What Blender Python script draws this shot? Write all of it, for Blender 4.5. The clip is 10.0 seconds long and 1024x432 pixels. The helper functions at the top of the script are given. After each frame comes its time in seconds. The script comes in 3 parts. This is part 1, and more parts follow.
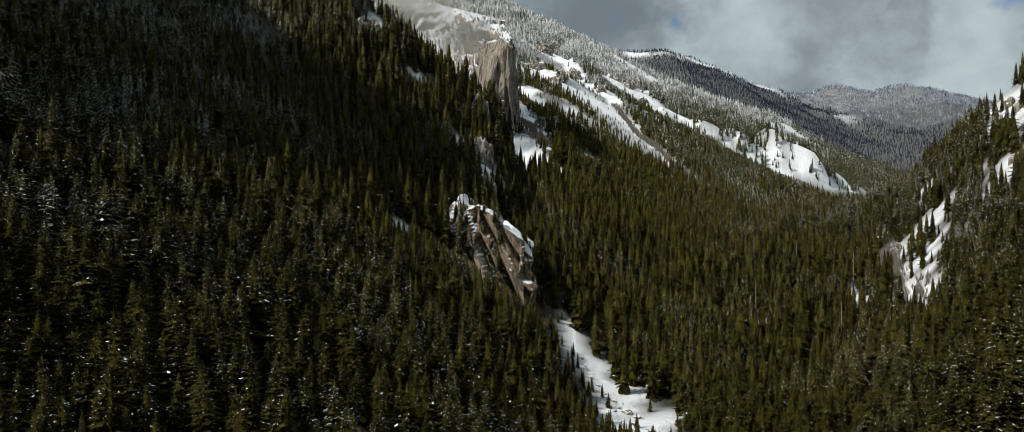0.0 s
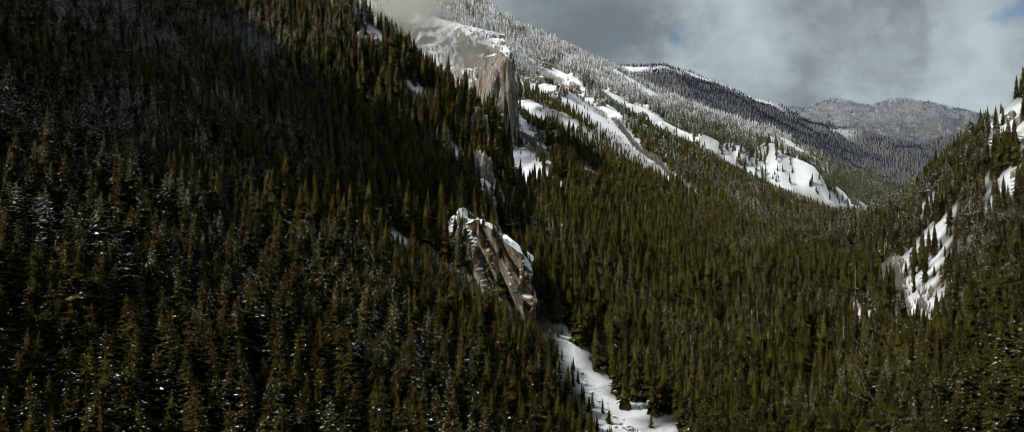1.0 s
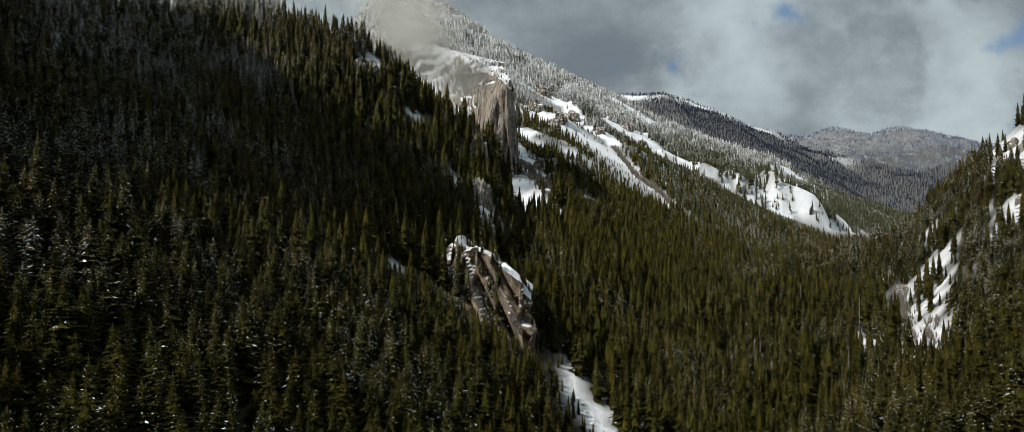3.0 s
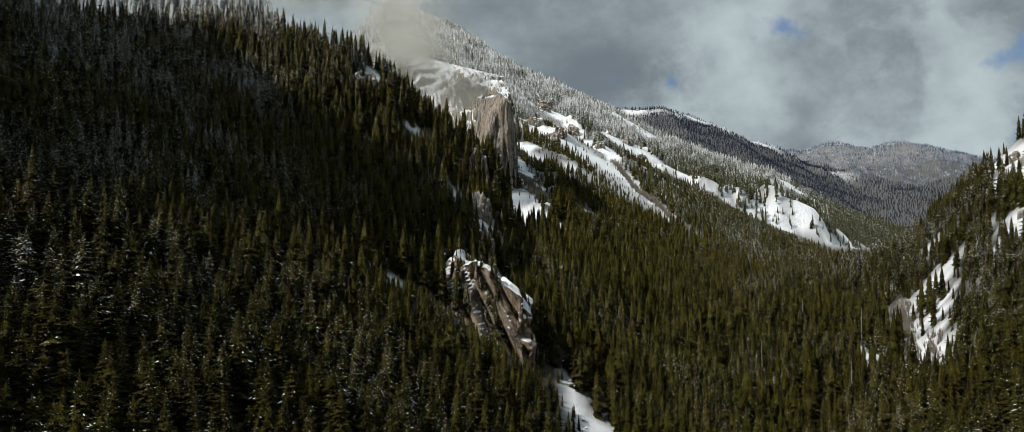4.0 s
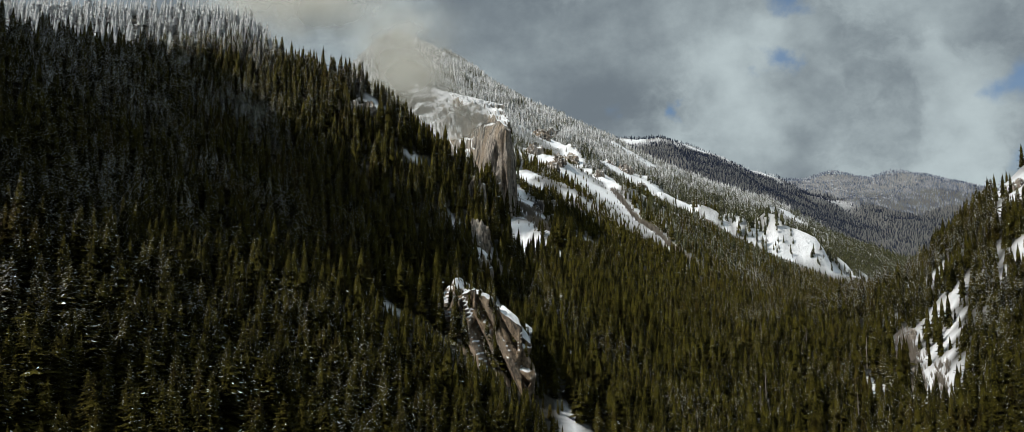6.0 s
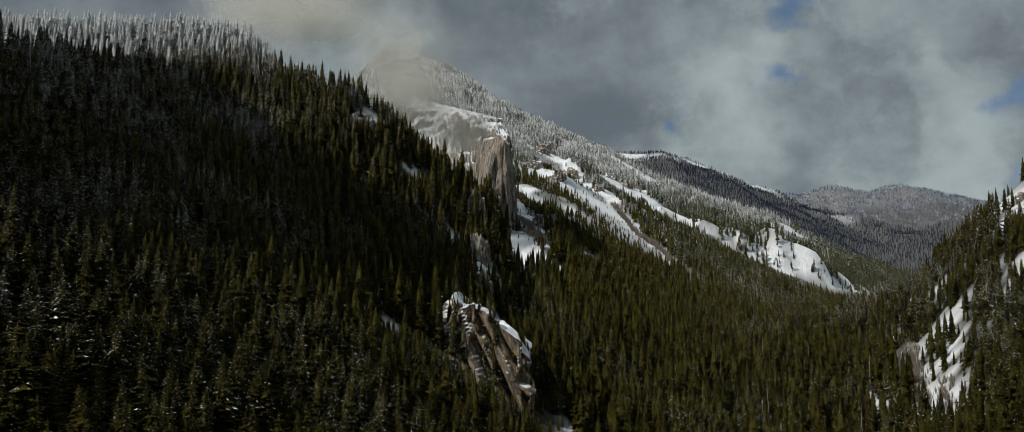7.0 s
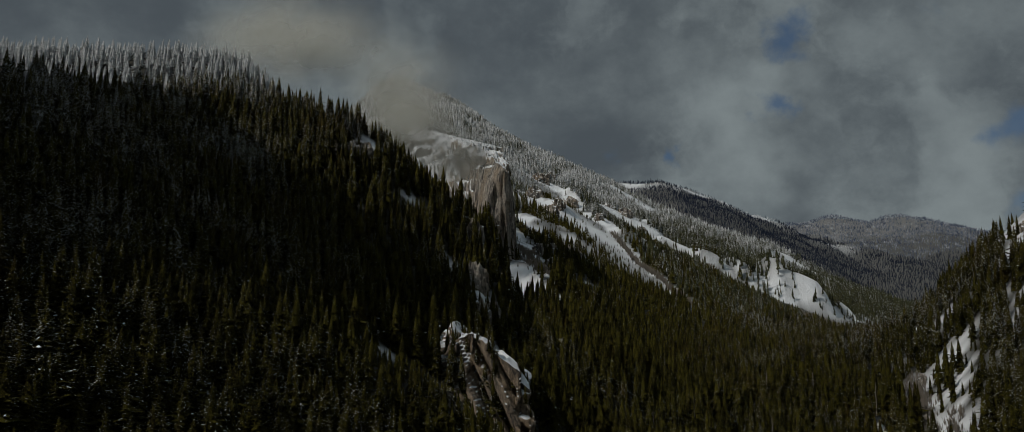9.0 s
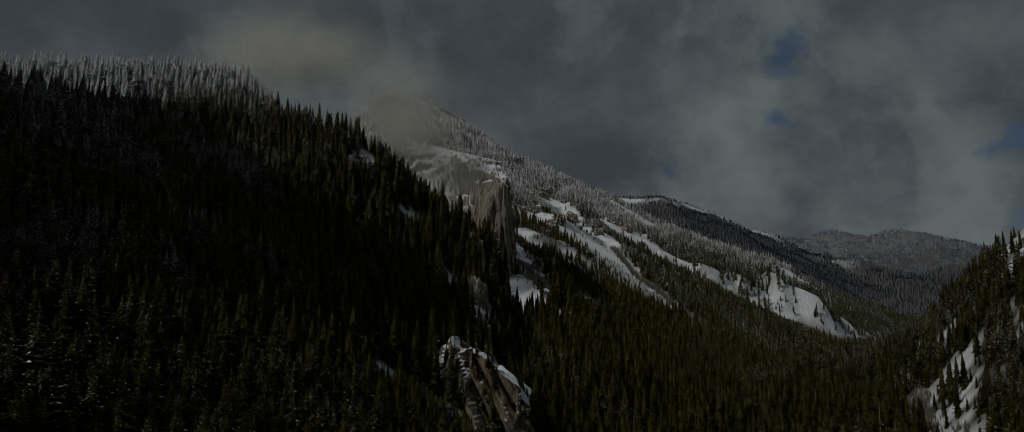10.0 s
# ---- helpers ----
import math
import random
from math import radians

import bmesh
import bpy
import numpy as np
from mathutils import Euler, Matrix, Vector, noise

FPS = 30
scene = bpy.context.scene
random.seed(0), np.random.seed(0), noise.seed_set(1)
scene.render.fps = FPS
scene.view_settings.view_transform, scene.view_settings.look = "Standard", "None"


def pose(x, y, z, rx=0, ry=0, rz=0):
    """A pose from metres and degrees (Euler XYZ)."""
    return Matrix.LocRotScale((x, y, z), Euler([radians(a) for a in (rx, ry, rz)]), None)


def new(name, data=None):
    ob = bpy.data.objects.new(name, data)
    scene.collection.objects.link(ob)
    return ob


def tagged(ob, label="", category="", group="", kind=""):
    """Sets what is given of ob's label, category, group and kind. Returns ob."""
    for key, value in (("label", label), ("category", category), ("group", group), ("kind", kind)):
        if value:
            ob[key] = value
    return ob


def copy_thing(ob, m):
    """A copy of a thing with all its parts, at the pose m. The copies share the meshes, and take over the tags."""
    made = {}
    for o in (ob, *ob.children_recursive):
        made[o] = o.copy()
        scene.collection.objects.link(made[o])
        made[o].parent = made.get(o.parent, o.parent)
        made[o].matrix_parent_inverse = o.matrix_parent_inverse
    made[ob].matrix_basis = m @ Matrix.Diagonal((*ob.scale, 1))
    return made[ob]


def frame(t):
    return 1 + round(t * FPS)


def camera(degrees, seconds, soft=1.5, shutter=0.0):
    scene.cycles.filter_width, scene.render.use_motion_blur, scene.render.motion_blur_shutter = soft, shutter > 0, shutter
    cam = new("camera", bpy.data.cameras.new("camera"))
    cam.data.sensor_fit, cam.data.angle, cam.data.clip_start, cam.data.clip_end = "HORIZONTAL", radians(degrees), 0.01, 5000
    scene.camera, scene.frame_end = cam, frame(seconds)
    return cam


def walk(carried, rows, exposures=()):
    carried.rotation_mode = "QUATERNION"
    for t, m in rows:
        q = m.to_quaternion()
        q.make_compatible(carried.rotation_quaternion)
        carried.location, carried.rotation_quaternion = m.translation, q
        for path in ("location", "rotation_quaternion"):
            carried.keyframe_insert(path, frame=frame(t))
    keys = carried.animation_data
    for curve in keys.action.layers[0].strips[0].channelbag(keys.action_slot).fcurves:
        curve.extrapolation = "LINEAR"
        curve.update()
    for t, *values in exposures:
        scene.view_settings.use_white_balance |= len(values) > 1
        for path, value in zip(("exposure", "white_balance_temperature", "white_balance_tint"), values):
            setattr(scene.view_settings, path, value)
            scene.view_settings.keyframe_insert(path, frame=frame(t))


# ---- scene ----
# A drone flies up a snowy mountain valley between wooded slopes.
# ---------------------------------------------------------------- camera
cam = camera(61.0, 10.0, 0.6)
METRES, EYE, TILT, LEAN, TURN = 33.0, 140.0, 0.0, 0.0, 0.0
ROWS = [
    (0.0, 0.0000, 0.0000, 0.0000, 0.000, 0.000, 0.000),
    (1.0, 0.0032, 0.0908, -0.0044, -0.018, 0.928, 0.009),
    (2.0, 0.0064, 0.1836, -0.0092, -0.036, 1.864, 0.018),
    (3.0, 0.0098, 0.2784, -0.0142, -0.053, 2.807, 0.028),
    (4.0, 0.0132, 0.3752, -0.0196, -0.070, 3.757, 0.039),
    (5.0, 0.0167, 0.4739, -0.0253, -0.086, 4.717, 0.050),
    (6.0, 0.0203, 0.5747, -0.0313, -0.101, 5.684, 0.062),
    (7.0, 0.0240, 0.6775, -0.0376, -0.115, 6.661, 0.075),
    (8.0, 0.0278, 0.7822, -0.0442, -0.129, 7.647, 0.089),
    (9.0, 0.0317, 0.8889, -0.0512, -0.143, 8.643, 0.103),
    (10.0, 0.0357, 0.9977, -0.0584, -0.156, 9.650, 0.119),
]
# the film fades out from about the seventh second
EXPOSURES = [(0.0, 0.0), (6.3, -0.05), (7.0, -0.47), (7.5, -0.67), (8.0, -0.86), (8.5, -1.1), (9.0, -1.35), (9.5, -1.75), (10.0, -2.15)]
walk(cam, [(t, pose(0, 0, EYE, TILT, LEAN, TURN) @ pose(METRES * x, METRES * y, METRES * z, 90 + pitch, roll, yaw))
           for t, x, y, z, yaw, pitch, roll in ROWS], EXPOSURES)

# ---------------------------------------------------------------- light
SUN = Vector((-0.66, -0.33, 0.70)).normalized()
sun = new("sun", bpy.data.lights.new("sun", "SUN"))
sun.data.energy, sun.data.angle, sun.data.color = 5.0, radians(0.6), (1.0, 0.94, 0.86)
sun.rotation_euler = SUN.to_track_quat("Z", "Y").to_euler()


class Nodes:
    """A thin wrapper to write node trees in few lines."""

    def __init__(self, tree):
        self.tree = tree
        tree.nodes.clear()

    def add(self, kind, **values):
        node = self.tree.nodes.new(kind)
        for key, value in values.items():
            if key.startswith("in_"):
                self.put(value, node.inputs[int(key[3:])])
            else:
                setattr(node, key, value)
        return node

    def put(self, value, socket):
        if isinstance(value, bpy.types.NodeSocket):
            self.tree.links.new(value, socket)
        else:
            socket.default_value = value

    def math(self, op, a, b=0.0, c=0.0, clamp=False):
        n = self.add("ShaderNodeMath", operation=op, use_clamp=clamp)
        for v, s in zip((a, b, c), n.inputs):
            self.put(v, s)
        return n.outputs[0]

    def ramp(self, value, low, high, to_low=0.0, to_high=1.0):
        n = self.add("ShaderNodeMapRange", interpolation_type="SMOOTHSTEP")
        for v, s in zip((value, low, high, to_low, to_high), n.inputs):
            self.put(v, s)
        return n.outputs[0]

    def mix(self, fac, a, b):
        n = self.add("ShaderNodeMix", data_type="RGBA")
        self.put(fac, n.inputs[0])
        self.put((*a, 1.0) if isinstance(a, tuple) else a, n.inputs[6])
        self.put((*b, 1.0) if isinstance(b, tuple) else b, n.inputs[7])
        return n.outputs[2]

    def noise(self, vector, scale, detail=4.0, rough=0.55, warp=0.0):
        n = self.add("ShaderNodeTexNoise")
        self.put(vector, n.inputs["Vector"])
        n.inputs["Scale"].default_value, n.inputs["Detail"].default_value = scale, detail
        n.inputs["Roughness"].default_value, n.inputs["Distortion"].default_value = rough, warp
        return n.outputs["Fac"]

    def stretched(self, vector, x, y, z):
        n = self.add("ShaderNodeVectorMath", operation="MULTIPLY")
        self.put(vector, n.inputs[0])
        n.inputs[1].default_value = (x, y, z)
        return n.outputs[0]


def sky():
    world = bpy.data.worlds.new("overcast_sky")
    world.use_nodes = True
    scene.world = world
    k = Nodes(world.node_tree)
    out = k.add("ShaderNodeOutputWorld")
    clear = k.add("ShaderNodeTexSky", sky_type="NISHITA", sun_disc=False,
                  sun_elevation=math.asin(SUN.z), sun_rotation=math.atan2(SUN.x, SUN.y))
    way = k.add("ShaderNodeTexCoord").outputs["Generated"]
    flat = k.stretched(way, 1.0, 1.0, 1.25)
    big = k.noise(flat, 2.6, 6.0, 0.55, 0.5)
    puffs = k.noise(flat, 8.0, 10.0, 0.6, 0.0)
    curl = k.add("ShaderNodeTexNoise", in_0=way)
    curl.inputs["Scale"].default_value, curl.inputs["Detail"].default_value = 9.0, 7.0
    shift = k.add("ShaderNodeVectorMath", operation="SUBTRACT", in_0=curl.outputs["Color"])
    shift.inputs[1].default_value = (0.5, 0.5, 0.5)
    torn = k.add("ShaderNodeVectorMath", operation="MULTIPLY_ADD", in_0=shift.outputs[0])
    torn.inputs[1].default_value = (0.2, 0.2, 0.16)
    k.tree.links.new(way, torn.inputs[2])

    def patch(x, y, z, size, edge=0.5):
        """A ragged patch of the sky about the way (x, y, z), size wide."""
        far = k.add("ShaderNodeVectorMath", operation="DISTANCE", in_0=torn.outputs[0])
        far.inputs[1].default_value = Vector((x, y, z)).normalized()
        return k.ramp(far.outputs["Value"], size * edge, size, 1.0, 0.0)
    shade = k.math("ADD", k.math("MULTIPLY", k.math("SUBTRACT", big, 0.5), 0.8), k.math("MULTIPLY", k.math("SUBTRACT", puffs, 0.5), 1.15))
    for x, y, z, size, gain in ((0.23, 0.947, 0.224, 0.13, 0.2), (0.27, 0.932, 0.242, 0.09, 0.16), (0.285, 0.939, 0.193, 0.15, 0.3), (0.436, 0.884, 0.168, 0.14, 0.40),
                                (0.468, 0.867, 0.171, 0.08, 0.2), (0.36, 0.91, 0.208, 0.12, -0.16), (0.444, 0.869, 0.219, 0.14, -0.28), (0.05, 0.963, 0.265, 0.2, 0.06),
                                (0.13, 0.96, 0.21, 0.10, -0.1), (0.412, 0.867, 0.279, 0.12, 0.22), (0.35, 0.87, 0.34, 0.12, 0.26), (0.52, 0.80, 0.30, 0.2, 0.16)):
        shade = k.math("ADD", shade, k.math("MULTIPLY", patch(x, y, z, size, 0.1), gain))
    heap = k.noise(torn.outputs[0], 5.5, 8.0, 0.55)
    shade = k.math("ADD", shade, k.math("MULTIPLY", k.ramp(heap, 0.47, 0.6, -0.5, 0.5), 0.22))
    cloud = k.mix(k.ramp(shade, -0.35, 0.7), (1.64, 2.0, 2.3), (5.15, 6.0, 6.2))
    up = k.math("MAXIMUM", k.add("ShaderNodeSeparateXYZ", in_0=way).outputs[2], 0.0)
    rise = k.math("MAXIMUM", k.math("MULTIPLY_ADD", up, 2.2, 0.2), 1.0)
    glow = k.add("ShaderNodeVectorMath", operation="SCALE", in_0=cloud)
    k.tree.links.new(rise, glow.inputs["Scale"])
    cloud = glow.outputs[0]
    fray = k.add("ShaderNodeTexNoise", in_0=way)
    fray.inputs["Scale"].default_value, fray.inputs["Detail"].default_value = 26.0, 6.0
    fine = k.add("ShaderNodeVectorMath", operation="SUBTRACT", in_0=fray.outputs["Color"])
    fine.inputs[1].default_value = (0.5, 0.5, 0.5)
    torn = k.add("ShaderNodeVectorMath", operation="MULTIPLY_ADD", in_0=fine.outputs[0])
    torn.inputs[1].default_value = (0.09, 0.09, 0.07)
    k.tree.links.new(way, torn.inputs[2])
    gap = 0.0
    for x, y, z, size in ((0.302, 0.894, 0.332, 0.030), (0.29, 0.921, 0.262, 0.024), (0.504, 0.836, 0.216, 0.034), (0.187, 0.96, 0.207, 0.016), (0.52, 0.845, 0.14, 0.03)):
        gap = k.math("MAXIMUM", gap, patch(x, y, z, size, 0.2))
    # well away from the valley's head the cloud cover breaks at random
    gap = k.math("MAXIMUM", gap, k.math("MULTIPLY", k.ramp(big, 0.34, 0.27), 0.9))
    blue = k.mix(0.5, clear.outputs[0], (0.55, 1.5, 3.3))
    both = k.mix(k.math("MULTIPLY", gap, 0.8), cloud, blue)
    back = k.add("ShaderNodeBackground", in_0=both, in_1=0.1)
    k.tree.links.new(back.outputs[0], out.inputs[0])


sky()


# ---------------------------------------------------------------- materials
def material(name):
    m = bpy.data.materials.new(name)
    m.use_nodes = True
    k = Nodes(m.node_tree)
    out = k.add("ShaderNodeOutputMaterial")
    b = k.add("ShaderNodeBsdfPrincipled")
    k.tree.links.new(b.outputs[0], out.inputs[0])
    return m, k, b


def foliage(name, dark, light, brown, flecks, frost=0.0):
    """Needles in mixed olive tones. flecks: how much snow sits on the boughs; frost: how white the stand turns with height."""
    m, k, b = material(name)
    geo = k.add("ShaderNodeNewGeometry")
    place = geo.outputs["Position"]
    stand = k.noise(place, 0.028, 3.0, 0.6)
    spray = k.noise(place, 1.1, 3.0, 0.7)
    each = k.noise(place, 0.14, 1.0, 0.5)
    tone = k.math("ADD", k.math("MULTIPLY", geo.outputs["Random Per Island"], 0.3), k.math("MULTIPLY", spray, 0.25))
    tone = k.math("ADD", tone, k.math("MULTIPLY", k.math("SUBTRACT", each, 0.3), 1.35))
    green = k.mix(k.ramp(tone, 0.2, 0.95), dark, light)
    tips = k.ramp(k.noise(place, 1.9, 3.0, 0.75), 0.55, 0.63)
    green = k.mix(k.math("MULTIPLY", tips, 0.8), green, tuple(2.4 * c for c in light))
    green = k.mix(k.math("MULTIPLY", k.ramp(stand, 0.52, 0.72), 0.4), green, brown)
    fleck = k.noise(k.stretched(place, 0.9, 0.9, 2.1), 1.35, 3.0, 0.6)
    level = k.math("ADD", fleck, k.math("MULTIPLY", k.math("SUBTRACT", k.noise(place, 0.016, 4.0, 0.6), 0.5), 0.34))
    level = k.math("ADD", level, k.math("MULTIPLY", k.math("SUBTRACT", each, 0.5), 0.12))
    level = k.math("ADD", level, k.ramp(k.add("ShaderNodeSeparateXYZ", in_0=place).outputs[0], 130.0, 260.0, 0.0, 0.03))
    level = k.math("ADD", level, k.ramp(k.add("ShaderNodeSeparateXYZ", in_0=place).outputs[0], -60.0, -200.0, 0.0, 0.075))
    white = k.ramp(level, 0.69 - flecks, 0.72 - flecks, 0.0, 0.85)
    if frost:
        high = k.add("ShaderNodeSeparateXYZ", in_0=place).outputs[2]
        rime = k.math("ADD", k.noise(place, 0.8, 4.0, 0.8), k.math("MULTIPLY", k.math("SUBTRACT", stand, 0.5), 0.7))
        rime = k.math("ADD", rime, k.ramp(high, 150.0, 520.0, -0.24, 0.10))
        white = k.math("MAXIMUM", white, k.math("MULTIPLY", k.ramp(rime, 0.70 - 0.2 * frost, 0.95 - 0.2 * frost), 0.75))
    k.put(k.mix(white, green, (0.76, 0.79, 0.82)), b.inputs["Base Color"])
    bump = k.add("ShaderNodeBump", in_0=1.0, in_1=1.6)
    k.put(k.noise(place, 1.7, 4.0, 0.7), bump.inputs["Height"])
    k.put(bump.outputs[0], b.inputs["Normal"])
    b.inputs["Roughness"].default_value = 0.75
    b.inputs["Specular IOR Level"].default_value = 0.05
    return m


def snow(name, tint=(0.84, 0.87, 0.9)):
    m, k, b = material(name)
    place = k.add("ShaderNodeNewGeometry").outputs["Position"]
    soft = k.noise(place, 0.12, 6.0, 0.65)
    k.put(k.mix(soft, (tint[0] * 0.86, tint[1] * 0.88, tint[2] * 0.9), tint), b.inputs["Base Color"])
    bump = k.add("ShaderNodeBump", in_0=0.6, in_1=0.6)
    k.put(k.noise(place, 0.5, 6.0, 0.65), bump.inputs["Height"])
    k.put(bump.outputs[0], b.inputs["Normal"])
    b.inputs["Roughness"].default_value = 0.65
    return m


def bark(name, colour):
    m, k, b = material(name)
    place = k.add("ShaderNodeNewGeometry").outputs["Position"]
    grain = k.noise(k.stretched(place, 4.0, 4.0, 0.6), 1.0, 5.0, 0.7)
    k.put(k.mix(grain, tuple(c * 0.45 for c in colour), colour), b.inputs["Base Color"])
    b.inputs["Roughness"].default_value = 0.9
    return m


def rock(name, cover, wooded=False, pale=(0.34, 0.31, 0.27), rust=0.6):
    """Streaked rock; snow lies where it is flat enough. cover: the upward part of the normal from which snow holds."""
    m, k, b = material(name)
    geo = k.add("ShaderNodeNewGeometry")
    place = geo.outputs["Position"]
    streak = k.noise(k.stretched(place, 0.42, 0.42, 0.022), 1.0, 6.0, 0.75, 0.5)
    crack = k.noise(k.stretched(place, 0.16, 0.16, 0.022), 1.0, 7.0, 0.75, 0.4)
    grain = k.noise(place, 0.5, 6.0, 0.75)
    stain = k.noise(k.stretched(place, 0.07, 0.07, 0.02), 1.0, 3.0, 0.6)
    stone = k.mix(k.ramp(streak, 0.3, 0.68), tuple(0.16 * c for c in pale), pale)
    stone = k.mix(k.ramp(stain, 0.46, 0.62, 0.0, rust), stone, (0.30, 0.215, 0.125))
    stone = k.mix(k.ramp(crack, 0.42, 0.51, 0.92, 0.0), stone, (0.018, 0.017, 0.016))
    stone = k.mix(k.ramp(grain, 0.35, 0.55, 0.5, 0.0), stone, (0.03, 0.028, 0.026))
    up = k.add("ShaderNodeSeparateXYZ", in_0=geo.outputs["Normal"]).outputs[2]
    drift = k.math("ADD", up, k.math("MULTIPLY", k.math("SUBTRACT", k.noise(place, 0.16, 6.0, 0.7), 0.5), 0.55))
    white = k.ramp(drift, cover - 0.03, cover + 0.05)
    skin = k.mix(white, stone, (0.84, 0.87, 0.9))
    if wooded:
        # low undergrowth pokes through the snow among the trees, its colour darkened for their shade
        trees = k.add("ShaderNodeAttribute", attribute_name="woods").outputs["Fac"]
        shaded_litter = k.mix(k.noise(place, 0.4, 4.0, 0.7), (0.012, 0.013, 0.008), (0.045, 0.04, 0.026))
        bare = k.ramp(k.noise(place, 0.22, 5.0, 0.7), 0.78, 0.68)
        skin = k.mix(k.math("MULTIPLY", trees, bare), skin, shaded_litter)
    k.put(skin, b.inputs["Base Color"])
    bump = k.add("ShaderNodeBump", in_0=1.0, in_1=3.0)
    k.put(k.math("ADD", crack, k.math("MULTIPLY", grain, 0.5)), bump.inputs["Height"])
    k.put(bump.outputs[0], b.inputs["Normal"])
    b.inputs["Roughness"].default_value = 0.85
    return m


NEEDLES = foliage("fir_needles", (0.0053, 0.0053, 0.0011), (0.057, 0.051, 0.0072), (0.062, 0.042, 0.010), 0.026)
FROSTED = foliage("frosted_needles", (0.018, 0.021, 0.011), (0.058, 0.060, 0.026), (0.062, 0.056, 0.036), 0.03, 1.15)
WHITENED = foliage("snow_laden_needles", (0.03, 0.036, 0.02), (0.08, 0.085, 0.04), (0.07, 0.06, 0.035), 0.15, 2.3)
# the next two needle colours carry the blue of distance haze
HAZE_BLUED = foliage("haze_blued_ridge_needles", (0.008, 0.012, 0.024), (0.018, 0.025, 0.044), (0.011, 0.017, 0.034), -0.02, 0.0)
HAZED = foliage("hazed_hill_needles", (0.034, 0.048, 0.084), (0.052, 0.072, 0.118), (0.048, 0.066, 0.108), -0.06, 0.7)
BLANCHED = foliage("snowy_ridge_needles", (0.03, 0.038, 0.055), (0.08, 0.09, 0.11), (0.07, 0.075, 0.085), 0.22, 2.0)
SNOW = snow("fresh_snow")
BARK = bark("fir_bark", (0.14, 0.105, 0.08))
DEADWOOD = bark("weathered_deadwood", (0.27, 0.245, 0.21))
TWIGS = bark("bare_twigs", (0.23, 0.2, 0.165))
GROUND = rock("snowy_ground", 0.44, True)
CLIFF_ROCK = rock("cliff_rock", 0.62, False, (0.50, 0.45, 0.385), 0.5)
SLAB_ROCK = rock("brown_slab_rock", 0.57, False, (0.42, 0.33, 0.24), 0.8)


# ---------------------------------------------------------------- the lie of the land
def value_noise(x, y, size, seed):
    """Smooth noise of -1 to 1 with the given wavelength."""
    x, y = np.asarray(x, float) / size, np.asarray(y, float) / size
    i, j = np.floor(x).astype(np.int64), np.floor(y).astype(np.int64)
    u, v = x - i, y - j
    u, v = u * u * (3 - 2 * u), v * v * (3 - 2 * v)

    def corner(a, b):
        n = (a * 374761393 + b * 668265263 + seed * 974711) & 0x7FFFFFFF
        n = ((n ^ (n >> 13)) * 1274126177) & 0x7FFFFFFF
        return ((n ^ (n >> 16)) & 0xFFFF) / 32767.5 - 1
    return (corner(i, j) * (1 - u) + corner(i + 1, j) * u) * (1 - v) + (corner(i, j + 1) * (1 - u) + corner(i + 1, j + 1) * u) * v


def fractal(x, y, size, seed, octaves=4):
    return sum(value_noise(x, y, size / 2 ** n, seed + n) / 2 ** n for n in range(octaves))


def smax(a, b, k):
    return (a + b + np.sqrt((a - b) ** 2 + k * k)) / 2


def smin(a, b, k):
    return (a + b - np.sqrt((a - b) ** 2 + k * k)) / 2


def valley_floor(y):
    return np.interp(y, (-1500, 0, 300, 426, 620, 900, 1535, 2500, 4500), (-190, -135, -108, -92, -42, -14, 8, 90, 300))


# Snow banks that slides keep open: the foot's two ends (x, y, x, y), the bank's width and its height
BANKS = [
    (60, 1760, 105, 1600, 18, 9), (100, 1640, 156, 1330, 20, 11), (156, 1330, 206, 1010, 8, 4), (178, 1665, 282, 1660, 24, 14), (262, 1590, 345, 1530, 18, 12),
    (340, 1532, 415, 1524, 20, 14), (410, 1528, 485, 1530, 28, 19), (478, 1530, 560, 1536, 44, 34), (556, 1536, 640, 1630, 30, 20),
    (3, 1125, 22, 1098, 22, 11), (62, 1170, 80, 1110, 7, 5), (0, 792, 20, 768, 14, 6), (18, 768, 36, 732, 8, 4),
    (700, 2340, 790, 2420, 20, 12), (20, 1420, 60, 1330, 20, 10), (215, 1800, 262, 1720, 14, 8), (640, 1630, 700, 1720, 16, 8),
]


def eased(f):
    f = np.clip(f, 0, 1)
    return f * f * (3 - 2 * f)


def bank_side(x, y, bank):
    """How far within a bank's ends a place lies, 0 to 1, and how far behind its foot."""
    ax, ay, bx, by = bank[:4]
    dx, dy = bx - ax, by - ay
    run = math.hypot(dx, dy)
    f = ((x - ax) * dx + (y - ay) * dy) / run
    soft = 12 + 0.08 * run
    return eased((f + soft) / soft) * eased((run + soft - f) / soft), ((y - ay) * dx - (x - ax) * dy) / run


